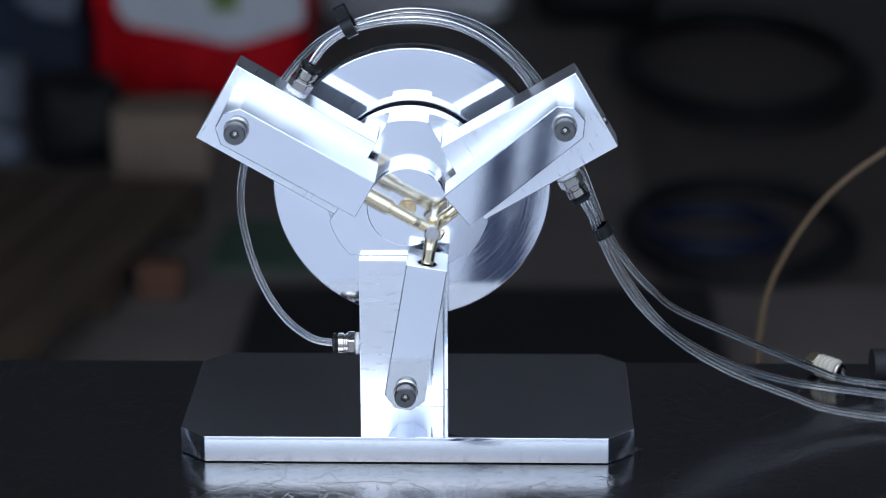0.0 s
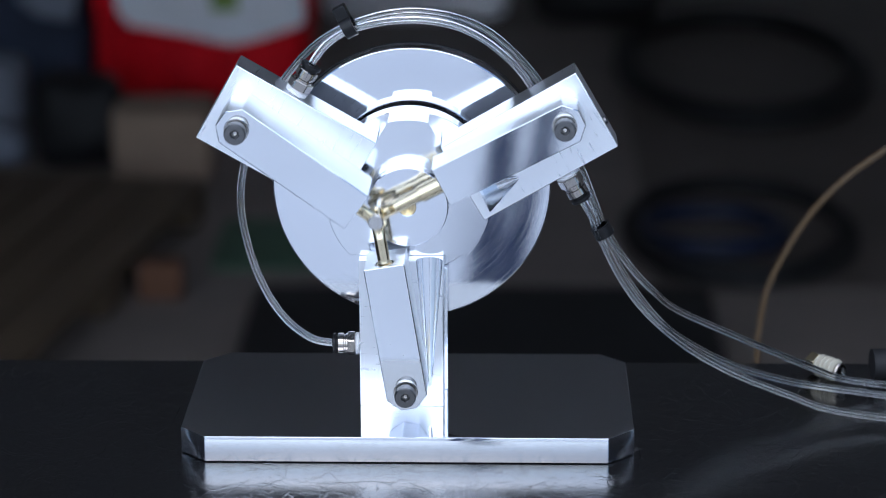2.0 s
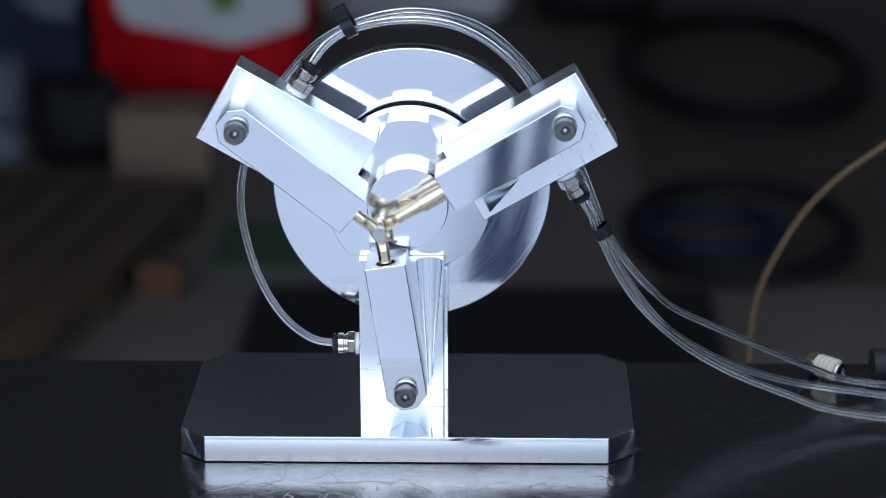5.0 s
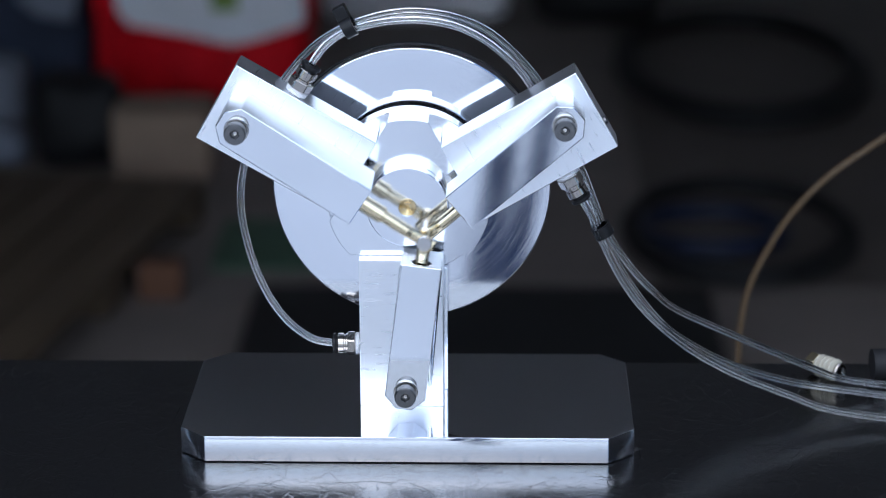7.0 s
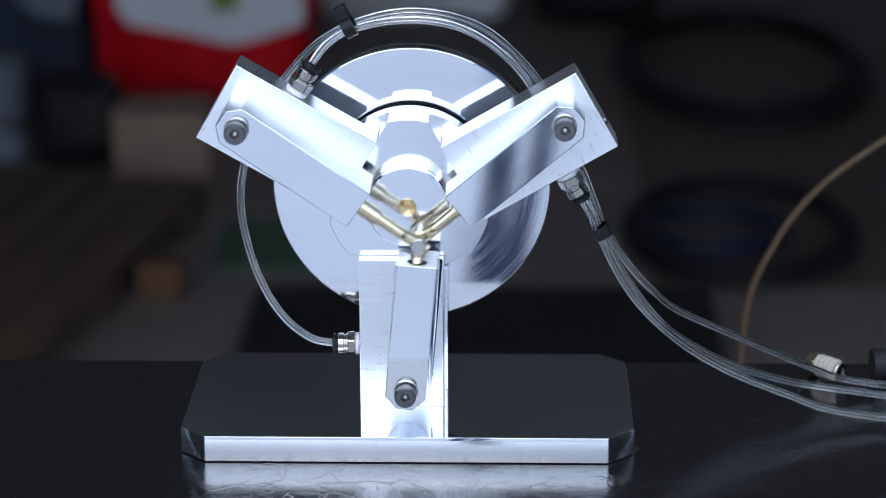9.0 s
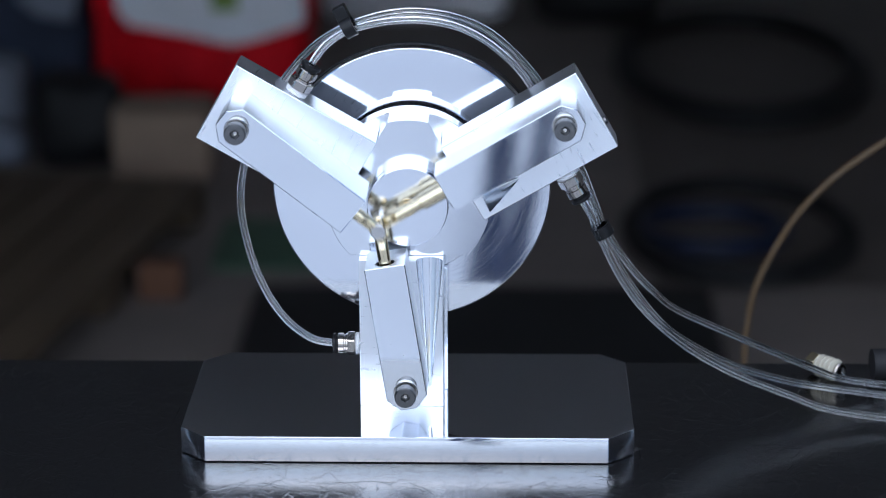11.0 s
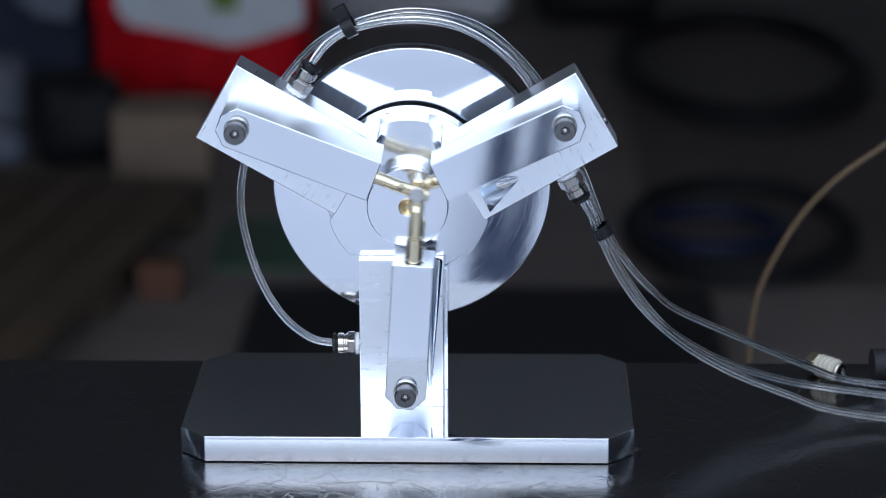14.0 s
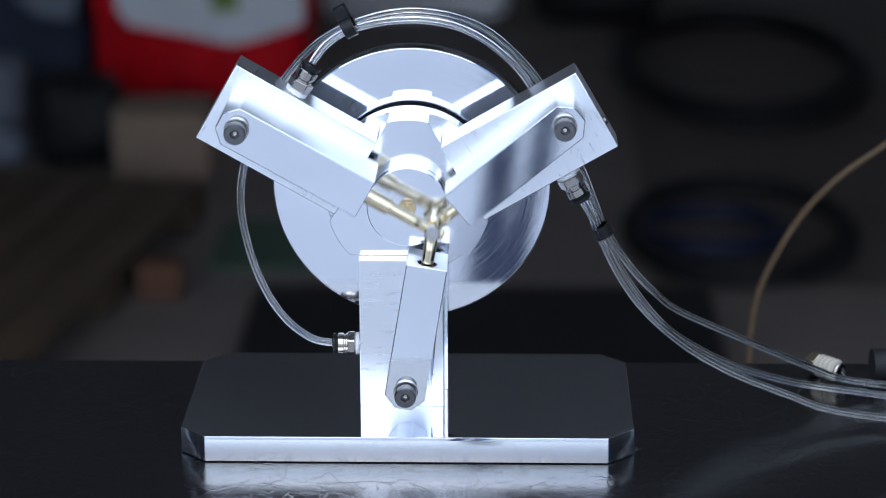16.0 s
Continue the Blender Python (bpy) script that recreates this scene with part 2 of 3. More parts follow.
def pipe(points, radius, bore=0.0, n=20, per=8):
    """A round tube along a smooth path, hollow where a bore is given."""
    path = smooth_path(points, per)
    bm = bmesh.new()
    up = Vector((0, 1, 0.02)).normalized()
    shells = []
    for r in ([radius, bore] if bore else [radius]):
        rings = []
        for i, p in enumerate(path):
            t = (path[min(i + 1, len(path) - 1)] - path[max(i - 1, 0)]).normalized()
            a = up.cross(t).normalized()
            b = t.cross(a)
            rings.append([bm.verts.new(p + r * (math.cos(2 * math.pi * k / n) * a + math.sin(2 * math.pi * k / n) * b)) for k in range(n)])
        for p, q in zip(rings, rings[1:]):
            for k in range(n):
                j = (k + 1) % n
                bm.faces.new((p[k], q[k], q[j], p[j]))
        shells.append(rings)
    for end in (0, -1):
        if bore:
            for k in range(n):
                j = (k + 1) % n
                bm.faces.new((shells[0][end][k], shells[0][end][j], shells[1][end][j], shells[1][end][k]))
        else:
            bm.faces.new(shells[0][end])
    return bm


def cut(ob, *cutters):
    """Takes the cutters' volume out of a mesh object for good."""
    for bm in cutters:
        tool = mesh_object("tool", bm, M_BLOCK, 0)
        mod = ob.modifiers.new("cut", "BOOLEAN")
        mod.operation, mod.object, mod.solver = "DIFFERENCE", tool, "EXACT"
        tool.parent = ob.parent
        bpy.context.view_layer.update()
        me = bpy.data.meshes.new_from_object(ob.evaluated_get(bpy.context.evaluated_depsgraph_get()))
        ob.modifiers.clear()
        ob.data = me
        me.shade_smooth()
        me.set_sharp_from_angle(angle=radians(20))
        bpy.data.objects.remove(tool)
    return ob


def hexagon(r, y0, y1):
    return prism([(r * math.sin(math.pi * k / 3), r * math.cos(math.pi * k / 3)) for k in range(6)], y0, y1, 0.0004, 1)


# ---- the setting ----
def setting():
    floor = mesh_object("floor", box(-2.0, 2.0, 0.35, 6.0, -0.9, -0.75), M_CONCRETE, 0)
    tagged(floor, "worn grey-brown concrete workshop floor", "floor", kind="structure")
    bm = bmesh.new()
    bmesh.ops.create_grid(bm, x_segments=2, y_segments=2, size=400)
    bm.transform(Matrix.Translation((0, 0, -0.756)))
    tagged(mesh_object("ground", bm, M_DRIVE, 0), "pale concrete ground outside the workshop", "ground", kind="structure")
    # unseen walls, added to keep the room dim and give some bounce
    for name, b in (("wall_back", (-2.2, 2.2, 6.0, 6.2, -0.75, 1.5)), ("wall_east", (2.0, 2.2, 0.35, 6.0, -0.75, 1.5)),
                    ("wall_west", (-2.2, -2.0, 0.35, 6.0, -0.75, 1.5))):
        tagged(mesh_object(name, box(*b), M_WALL, 0), "unseen grey wall, added to close off the workshop's light", "wall", kind="structure")
    # two unseen dark screens, added to block the sky from the sides
    for name, x in (("side_screen_west", -1.95), ("side_screen_east", 1.85)):
        tagged(mesh_object(name, box(x, x + 0.1, -0.9, 0.248, -0.75, 1.7), M_SCREEN, 0), "added dark screen beside the opening, blocking the side sky", "wall", kind="structure")
    # unseen ceiling, added to shut out sky and give the plate a reflection
    tagged(mesh_object("ceiling", box(-2.3, 2.3, 0.35, 6.3, 1.5, 1.7), M_CEILING, 0), "unseen blotchy grey ceiling, mirrored in the base plate", "ceiling", kind="structure")
    # unseen panel, added to limit how much sky reaches the floor
    tagged(mesh_object("sky_blocker", box(-2.3, 2.3, 0.25, 0.348, 0.74, 1.7), M_WALL, 0), "added grey panel over the opening, keeping high sky off the floor", "wall", kind="structure")


setting()


def workbench():
    t = empty("workbench", pose(0, 0.03, -0.75))
    part("tabletop", box(-0.75, 0.75, -0.17, 0.1395, 0.715, 0.75, 0.004), M_LEATHER, t, "black wrinkled leatherette top")
    for x in (-0.66, 0.66):
        for y in (-0.1, 0.11):
            part("leg", box(x - 0.02, x + 0.02, y - 0.02, y + 0.02, 0, 0.715, 0.003), M_RUBBER, t)
    tagged(t, "narrow workbench topped with glossy black wrinkled leatherette", "workbench")


workbench()

# ---- the engine ----
AX, AZ = 0.0, 0.1331          # the crank's axis, along y
THROW = 0.016                 # crank throw
TURNS = {"low": 180.0, "west": -60.0, "east": 60.0}   # clockwise from up, seen from the front
PLATE = 0.0151
WHEEL_Y, WHEEL_Z = 0.0940, 0.1322   # the flywheel, behind the crankcase

engine = tagged(empty("air_engine"), "polished aluminium three-cylinder air engine with brass piston rods", "engine")


def base_plate():
    w, d, c = 0.125, 0.1385, 0.0146
    bm = bmesh.new()
    ring = [(-w + c, 0), (w - c, 0), (w, c), (w, d - c), (w - c, d), (-w + c, d), (-w, d - c), (-w, c)]
    lo = [bm.verts.new((x, y, 0.0005)) for x, y in ring]
    hi = [bm.verts.new((x, y, PLATE)) for x, y in ring]
    bm.faces.new(lo[::-1])
    bm.faces.new(hi)
    for i in range(8):
        j = (i + 1) % 8
        bm.faces.new((lo[i], lo[j], hi[j], hi[i]))
    bmesh.ops.bevel(bm, geom=list(bm.edges), offset=0.0005, segments=2, affect="EDGES", profile=0.5)
    part("base_plate", bm, M_PLATE, engine, "mirror-polished aluminium base plate with clipped corners")


def round_axis(turn):
    """The pose that brings a part, built pointing down from the axis, to its turn round it."""
    return pose(AX, 0, AZ, 0, turn - 180, 0)


BLOCK_IN = -0.0320
BLOCK_OUT = {"low": -0.1180, "west": -0.1192, "east": -0.1165}
SIDES = {"low": (-0.0276, 0.0193), "west": (-0.0218, 0.0251), "east": (-0.0286, 0.0189)}
BLOCK_Y0, BLOCK_Y1 = 0.0485, 0.0740


def scratch_marks(lines, y, turn):
    """Fine bright lines, given by their ends in x and z, on a face that looks to the front."""
    bm = bmesh.new()
    for x0, z0, x1, z1 in lines:
        a, b = Vector((x0, 0, z0)), Vector((x1, 0, z1))
        side = Vector((z0 - z1, 0, x1 - x0)).normalized() * 0.00007
        v = [bm.verts.new((p.x, y - d, p.z)) for d in (-0.0002, 0.00008) for p in (a - side, b - side, b + side, a + side)]
        for f in ((0, 1, 2, 3), (4, 5, 6, 7), (0, 1, 5, 4), (1, 2, 6, 5), (2, 3, 7, 6), (3, 0, 4, 7)):
            bm.faces.new([v[i] for i in f])
    part("scratch_marks", bm, M_SEAL, engine, "bright scratches", round_axis(turn), 0)


def mounting_blocks():
    for key, turn in TURNS.items():
        b = part("mounting_block", box(*SIDES[key], BLOCK_Y0, BLOCK_Y1, BLOCK_OUT[key], BLOCK_IN, 0.0004), M_BLOCK, engine,
                 "milled aluminium block with fine scratches", round_axis(turn))
        if key == "low":
            cut(b, moved(lathe([(0, -0.108), (0.0012, -0.105), (0.0072, -0.034), (0.0074, -0.030), (0, -0.030)], 64, "Z"), round_axis(turn) @ pose(0.0117, 0.0478, 0)))
        if key == "east":
            cut(b, moved(lathe([(0, -0.064), (0.0118, -0.0385), (0, -0.0383)], 48, "Z"), round_axis(turn) @ pose(-0.0105, 0.0470, 0, 0, 6, 0)))
        b.data.materials.clear()
        b.data.materials.append(M_BLOCK)
        b.data.materials.append(M_HUB)
        for f in b.data.polygons:
            f.material_index = 1 if max(map(abs, f.normal)) < 0.97 or 0.0486 < f.center.y < 0.0738 and abs(f.normal.y) > 0.5 else 0
            if f.material_index == 0 and abs(f.normal.z) < 0.5 and SIDES[key][0] + 0.001 < f.center.x < SIDES[key][1] - 0.001 and abs(f.normal.y) < 0.97:
                f.material_index = 1
    rng = random.Random(4)
    z, lines = -0.0375, []
    for k in range(9):
        lines.append((-0.0262 + rng.uniform(0, 0.003), z, -0.0155 + rng.uniform(-0.004, 0.003), z + rng.uniform(-0.0006, 0.0022)))
        z -= rng.uniform(0.0012, 0.0035)
    lines += [(-0.0158, -0.0582, -0.0058, -0.0556), (-0.0262, -0.0560, -0.0188, -0.0546), (-0.0080, -0.0400, -0.0064, -0.0470), (-0.0068, -0.0392, -0.0060, -0.0432)]
    scratch_marks(lines, BLOCK_Y0, 180)
    # hatched tool marks at the inner end of the upper blocks and on the crankcase
    scratch_marks([(0.0110 + 0.0011 * k, -0.0335 - rng.uniform(0, 0.002), 0.0128 + 0.0011 * k, -0.0405 - rng.uniform(0, 0.006)) for k in range(6)], BLOCK_Y0, 60)
    scratch_marks([(-0.0205 + 0.0016 * k, -0.0345 - rng.uniform(0, 0.001), -0.0200 + 0.0016 * k, -0.0400 - rng.uniform(0, 0.004)) for k in range(5)], BLOCK_Y0, -60)
    scratch_marks([(-0.0150 - 0.0013 * k, -0.0330 - rng.uniform(0, 0.001), -0.0185 - 0.0009 * k, -0.0440 + rng.uniform(0, 0.003)) for k in range(4)], BLOCK_Y0, -60)
    part("set_screw", moved(lathe([(0, 0.001), (0.0022, 0.001), (0.0022, -0.0012), (0.0010, -0.0016), (0, -0.0016)], 20, "Z"), round_axis(60) @ pose(-0.0135, 0.0545, BLOCK_OUT["east"])),
         M_BOLT, engine, "black set screw")
    part("support_post", box(-0.0216, 0.0212, 0.0763, 0.0905, PLATE, 0.0885, 0.0006), M_HUB, engine)


def hub():
    r, flat = 0.0457, 0.0319
    half = math.sqrt(r * r - flat * flat)
    a0 = math.atan2(half, flat)
    out = []
    for k in range(3):
        mid = math.pi + k * 2 * math.pi / 3
        for i in range(25):
            a = mid + a0 + (2 * math.pi / 3 - 2 * a0) * i / 24
            out.append((r * math.sin(a), r * math.cos(a)))
    part("hub", prism(out, 0.058, 0.0741, 0.0002, 1), M_HUB, engine, "round aluminium crankcase hub with three flats", pose(AX, 0, AZ))
    part("rear_disc", lathe([(0, 0.0743), (0.0466, 0.0743), (0.0470, 0.0747), (0.0470, 0.0866), (0.0464, 0.0871), (0, 0.0871)], 128), M_HUB, engine, "", pose(AX, 0, AZ))
    part("bearing_collar", lathe([(0.012, 0.058), (0.0226, 0.058), (0.0226, 0.0512), (0.0221, 0.0507), (0.0221, 0.0500), (0.012, 0.0500)], 72),
         M_HUB, engine, "", pose(AX, 0, AZ))


def crank():
    c = part("crank_disc", lathe([(0, 0.0496), (0.0223, 0.0496), (0.0223, 0.0438), (0.0219, 0.0434), (0.0052, 0.0434), (0.0052, 0.0440), (0, 0.0440)], 96),
             M_DISC, engine, "lapped aluminium crank disc", pose(AX, 0, AZ))
    part("centre_plug", lathe([(0, 0.0434), (0.0012, 0.0433), (0.0014, 0.0436), (0.0030, 0.0433), (0.0032, 0.0436), (0.0046, 0.0433), (0.0049, 0.0436), (0.0049, 0.0442), (0, 0.0442)], 48),
         M_PLUG, c, "turned brass centre plug")
    pin = lathe([(0, 0.0434), (0.0030, 0.0434), (0.0030, 0.0180), (0.0042, 0.0180), (0.0042, 0.0160), (0.0038, 0.0156), (0, 0.0156)], 32)
    part("crank_pin", moved(pin, Matrix.Translation((0, 0, THROW))), M_STEEL, c, "bright steel crank pin")
    return c


def flywheel():
    prof = [(0, 0.012), (0.0788, 0.012), (0.0788, 0.0006), (0.0782, 0.0), (0.0, 0.0)]
    f = part("flywheel", lathe(prof, 160), M_FLY, engine, "bright turned aluminium flywheel", pose(AX + 0.0005, WHEEL_Y, WHEEL_Z))
    r = lathe([(0.0770, 0.0122), (0.0793, 0.0122), (0.0793, 0.0160), (0.0, 0.0160), (0.0, 0.0135)], 128)
    part("rim", r, M_BLACK, f, "dark rear rim")
    return f


PIVOT = {"west": (-0.0891, 0.1852), "low": (-0.0006, 0.0355), "east": (0.0852, 0.1848)}   # x and z of each cylinder's pivot
CYL_HALF, CYL_TAIL = 0.0112, -0.0105
ROD_Y = {"west": 0.0205, "low": 0.0246, "east": 0.0287}   # the three rods sit one behind another on the pin
FRONT = {"west": 0.0098, "low": 0.0164, "east": 0.0205}     # each cylinder's front face
CYL_Y1 = 0.0483


def cylinders():
    made = {}
    for key in TURNS:
        h, c = CYL_HALF, 0.0067
        CYL_MOUTH = math.hypot(PIVOT[key][0] - AX, PIVOT[key][1] - AZ) - 0.0252
        out = [(-h, CYL_TAIL + c), (-h + c, CYL_TAIL), (h - c, CYL_TAIL), (h, CYL_TAIL + c), (h, CYL_MOUTH), (-h, CYL_MOUTH)]
        b = part("cylinder", prism(out, FRONT[key], CYL_Y1, 0.0004, 1), M_CYL, engine, "polished aluminium oscillating cylinder", round_axis(0))
        b.matrix_basis = Matrix.Identity(4)
        bore = moved(lathe([(0, -0.001), (0.0054, -0.001), (0.0054, 0.06), (0, 0.06)], 40, "Z"), Matrix.Translation((0, ROD_Y[key], CYL_MOUTH - 0.03)))
        low = min(v.co.z for v in bore.verts)
        bore.transform(Matrix.Translation((0, 0, 0.012 - low)))
        cut(b, bore)
        b.data.materials.append(M_SIDE)
        for f in b.data.polygons:
            f.material_index = 1 if abs(f.normal.y) < 0.5 else 0
        made[key] = b
    for x, z, r in ((-0.0035, 0.0285, 0.00035), (0.0024, 0.0212, 0.0005), (0.0021, 0.0250, 0.00025)):
        part("oil_drop", lathe([(0, -0.0002), (r * 0.7, -0.00015), (r, 0.0002), (0, 0.0004)], 12), M_SEAL, made["low"], "tiny pale drop", pose(x, FRONT["low"], z))
    return made


def rods():
    made = {}
    for key in TURNS:
        shaft = lathe([(0, 0.0062), (0.0026, 0.0062), (0.0034, 0.0054), (0.0035, -0.0080), (0.0035, -0.0110), (0.0035, -0.0254), (0.0040, -0.0257), (0.0040, -0.0266), (0.0047, -0.0270),
                       (0.0047, -0.064), (0, -0.064)][::-1], 36, "Z")
        for v in shaft.verts:
            if v.co.z > -0.009:
                v.co.y *= 0.56
        made[key] = part("piston_rod", shaft, M_BRASS, engine, "brass piston rod with a stepped collar")
    return made


def pivot_bolts():
    for key, turn in TURNS.items():
        at = pose(PIVOT[key][0], FRONT[key] - 0.0200, PIVOT[key][1]) @ Matrix.Diagonal((0.92, 1, 0.92, 1))
        w = part("washer", lathe([(0.003, 0.0199), (0.0073, 0.0199), (0.0073, 0.0186), (0.0070, 0.0183), (0.003, 0.0183)], 40), M_STEEL, engine, "steel washer", at)
        head = join(lathe([(0, 0.0183), (0.0046, 0.0183), (0.0046, 0.0166), (0.0060, 0.0164), (0.0062, 0.0160), (0.0062, 0.0102), (0.0057, 0.0097),
                           (0.0027, 0.0097)], 48))
        n = 48
        knurl = bmesh.new()
        for k in range(n):
            b = 2 * math.pi * k / n
            kb = box(-0.00016, 0.00016, 0.0106, 0.0158, 0.0061, 0.00645)
            kb.transform(Matrix.Rotation(b, 4, "Y"))
            me = bpy.data.meshes.new("rib")
            kb.to_mesh(me)
            kb.free()
            knurl.from_mesh(me)
            bpy.data.meshes.remove(me)
        bolt = part("pivot_bolt", join(head, knurl), M_BOLT, engine, "black knurled socket-head bolt", at)
        socket = bmesh.new()
        ring = [[socket.verts.new((r * math.sin(math.pi * k / 3), y, r * math.cos(math.pi * k / 3))) for k in range(6)]
                for r, y in ((0.0029, 0.00965), (0.0026, 0.0099), (0.0025, 0.0136))]
        for p, q in zip(ring, ring[1:]):
            for k in range(6):
                socket.faces.new((p[k], p[(k + 1) % 6], q[(k + 1) % 6], q[k]))
        socket.faces.new(ring[-1])
        part("hex_socket", socket, M_BOLT, bolt, "hexagon socket", None, 0)
        part("socket_floor", lathe([(0, 0.0128), (0.0011, 0.0126), (0.0014, 0.0132), (0, 0.0134)], 16), M_STEEL, bolt, "bright drilled floor of the socket")


def fittings():
    """Push-in air fittings, screwed into the wide side of each block."""
    for key, turn in TURNS.items():
        m = round_axis(turn) @ pose(SIDES[key][0], 0.057, -0.0835, 0, 0, 90) @ Matrix.Diagonal((1.14, 0.94 if key == "low" else 1.14, 1.14, 1))
        f = part("air_fitting", join(lathe([(0, 0), (0.0042, 0), (0.0042, 0.003), (0.0050, 0.003), (0, 0.003)], 32), moved(hexagon(0.0062, 0.003, 0.0075), Matrix.Identity(4)),
                 lathe([(0, 0.0075), (0.0050, 0.0075), (0.0050, 0.0085), (0.0044, 0.0088), (0.0044, 0.0096), (0.0052, 0.0099), (0.0052, 0.0130), (0.0048, 0.0134), (0, 0.0134)], 32)),
                 M_NICKEL, engine, "nickel-plated push-in air fitting", m)
        part("release_ring", lathe([(0.0021, 0.0134), (0.0040, 0.0134), (0.0040, 0.0145), (0.0051, 0.0147), (0.0051, 0.0162), (0.0047, 0.0166), (0.0021, 0.0166)], 32), M_BLACK, f, "black release ring")
        rng = random.Random(len(key))
        tape = lathe([(0.0040, -0.0002), (0.0056, 0.0003), (0.0050, 0.0010), (0.0057, 0.0018), (0.0048, 0.0024), (0.0043, 0.0032)], 40)
        for v in tape.verts:
            k = 1 + 0.10 * noise.noise(v.co * 900)
            v.co.x, v.co.z = v.co.x * k, v.co.z * k
            v.co.y += 0.0006 * noise.noise(v.co * 700 + Vector((3, 1, 2))) + 0.0004
        part("thread_tape", tape, M_SEAL, f, "ragged white thread tape")
        for k in range(0 if key == "low" else 4):
            a = math.pi * (0.5 + 0.24 * k) + rng.uniform(-0.2, 0.2)
            p = Vector((0.0052 * math.sin(a), 0.0014 + 0.0004 * k, 0.0052 * math.cos(a)))
            q = p * 1.25 + Vector((rng.uniform(-0.001, 0.001), rng.uniform(-0.0002, 0.0022), rng.uniform(-0.0014, 0.0014)))
            e = q + Vector((rng.uniform(-0.0012, 0.0012), rng.uniform(0, 0.0022), rng.uniform(-0.0012, 0.0012)))
            part("tape_shred", pipe([p, q, e], 0.00022, 0, 6, 4), M_SEAL, f, "loose shred of white tape", None, 60)


base_plate()
mounting_blocks()
hub()
crank_disc = crank()
wheel = flywheel()
cylinder = cylinders()
rod = rods()
pivot_bolts()
fittings()


# ---- air tubes ----
def tubes():
    low = [(-0.0412, 0.057, 0.0494), (-0.055, 0.057, 0.0525), (-0.069, 0.057, 0.0635), (-0.081, 0.063, 0.079), (-0.089, 0.070, 0.096), (-0.094, 0.075, 0.115),
           (-0.095, 0.078, 0.132), (-0.092, 0.078, 0.150), (-0.084, 0.076, 0.172), (-0.069, 0.070, 0.198), (-0.051, 0.065, 0.219), (-0.031, 0.063, 0.231),
           (-0.006, 0.062, 0.238), (0.018, 0.063, 0.237), (0.041, 0.071, 0.2275), (0.060, 0.077, 0.2105), (0.0745, 0.078, 0.1915), (0.086, 0.076, 0.164),
           (0.096, 0.072, 0.147), (0.102, 0.066, 0.133), (0.110, 0.067, 0.113), (0.125, 0.069, 0.090), (0.139, 0.074, 0.074), (0.152, 0.084, 0.061),
           (0.179, 0.092, 0.046), (0.206, 0.099, 0.032), (0.234, 0.106, 0.018), (0.254, 0.110, 0.010), (0.300, 0.115, 0.0024)]
    west = [(-0.0527, 0.057, 0.2088), (-0.0498, 0.0572, 0.2140), (-0.0425, 0.0585, 0.2222), (-0.030, 0.060, 0.229), (-0.006, 0.060, 0.234), (0.018, 0.060, 0.233), (0.038, 0.061, 0.2255),
            (0.056, 0.066, 0.2105), (0.0685, 0.074, 0.1925), (0.082, 0.076, 0.163), (0.093, 0.072, 0.145), (0.101, 0.066, 0.129), (0.107, 0.062, 0.113),
            (0.122, 0.066, 0.085), (0.142, 0.070, 0.058), (0.162, 0.075, 0.042), (0.185, 0.080, 0.029), (0.212, 0.085, 0.019), (0.235, 0.090, 0.013),
            (0.300, 0.095, 0.0024)]
    east = [(0.0948, 0.057, 0.1358), (0.1008, 0.057, 0.1255), (0.105, 0.058, 0.115), (0.119, 0.058, 0.087), (0.135, 0.058, 0.066), (0.157, 0.058, 0.047),
            (0.183, 0.058, 0.032), (0.215, 0.058, 0.019), (0.241, 0.058, 0.010), (0.300, 0.058, 0.0024)]
    for pts in (low, west, east):
        part("air_tube", pipe(pts, 0.0021, 0.0006, 28), M_TUBE, engine, "clear plastic air tube", None, 60)
    for at, turn, w in (((-0.0318, 0.0615, 0.2302), 62, 0.0072), ((0.1077, 0.0625, 0.1147), 152, 0.0068)):
        band = bmesh.new()
        loops = []
        for r0, y in ((1.0, -0.0033), (1.0, 0.0033), (0.8, 0.0033), (0.8, -0.0033)):
            loops.append([band.verts.new((w * r0 * math.cos(2 * math.pi * k / 28), y, w * r0 * 0.85 * math.sin(2 * math.pi * k / 28))) for k in range(28)])
        for i in range(4):
            p, q = loops[i], loops[(i + 1) % 4]
            for k in range(28):
                band.faces.new((p[k], p[(k + 1) % 28], q[(k + 1) % 28], q[k]))
        band.transform(Matrix.Rotation(radians(90), 4, "Z"))
        band.transform(Matrix.Rotation(radians(turn - 90), 4, "Y"))
        tie = part("cable_tie", band, M_BLACK, engine, "black cable tie", pose(*at))
        if turn < 90:
            part("tie_head", moved(box(-0.0036, 0.0036, -0.004, 0.004, 0.0050, 0.0125, 0.0006), Matrix.Rotation(radians(-28), 4, "Y")), M_BLACK, tie)


tubes()


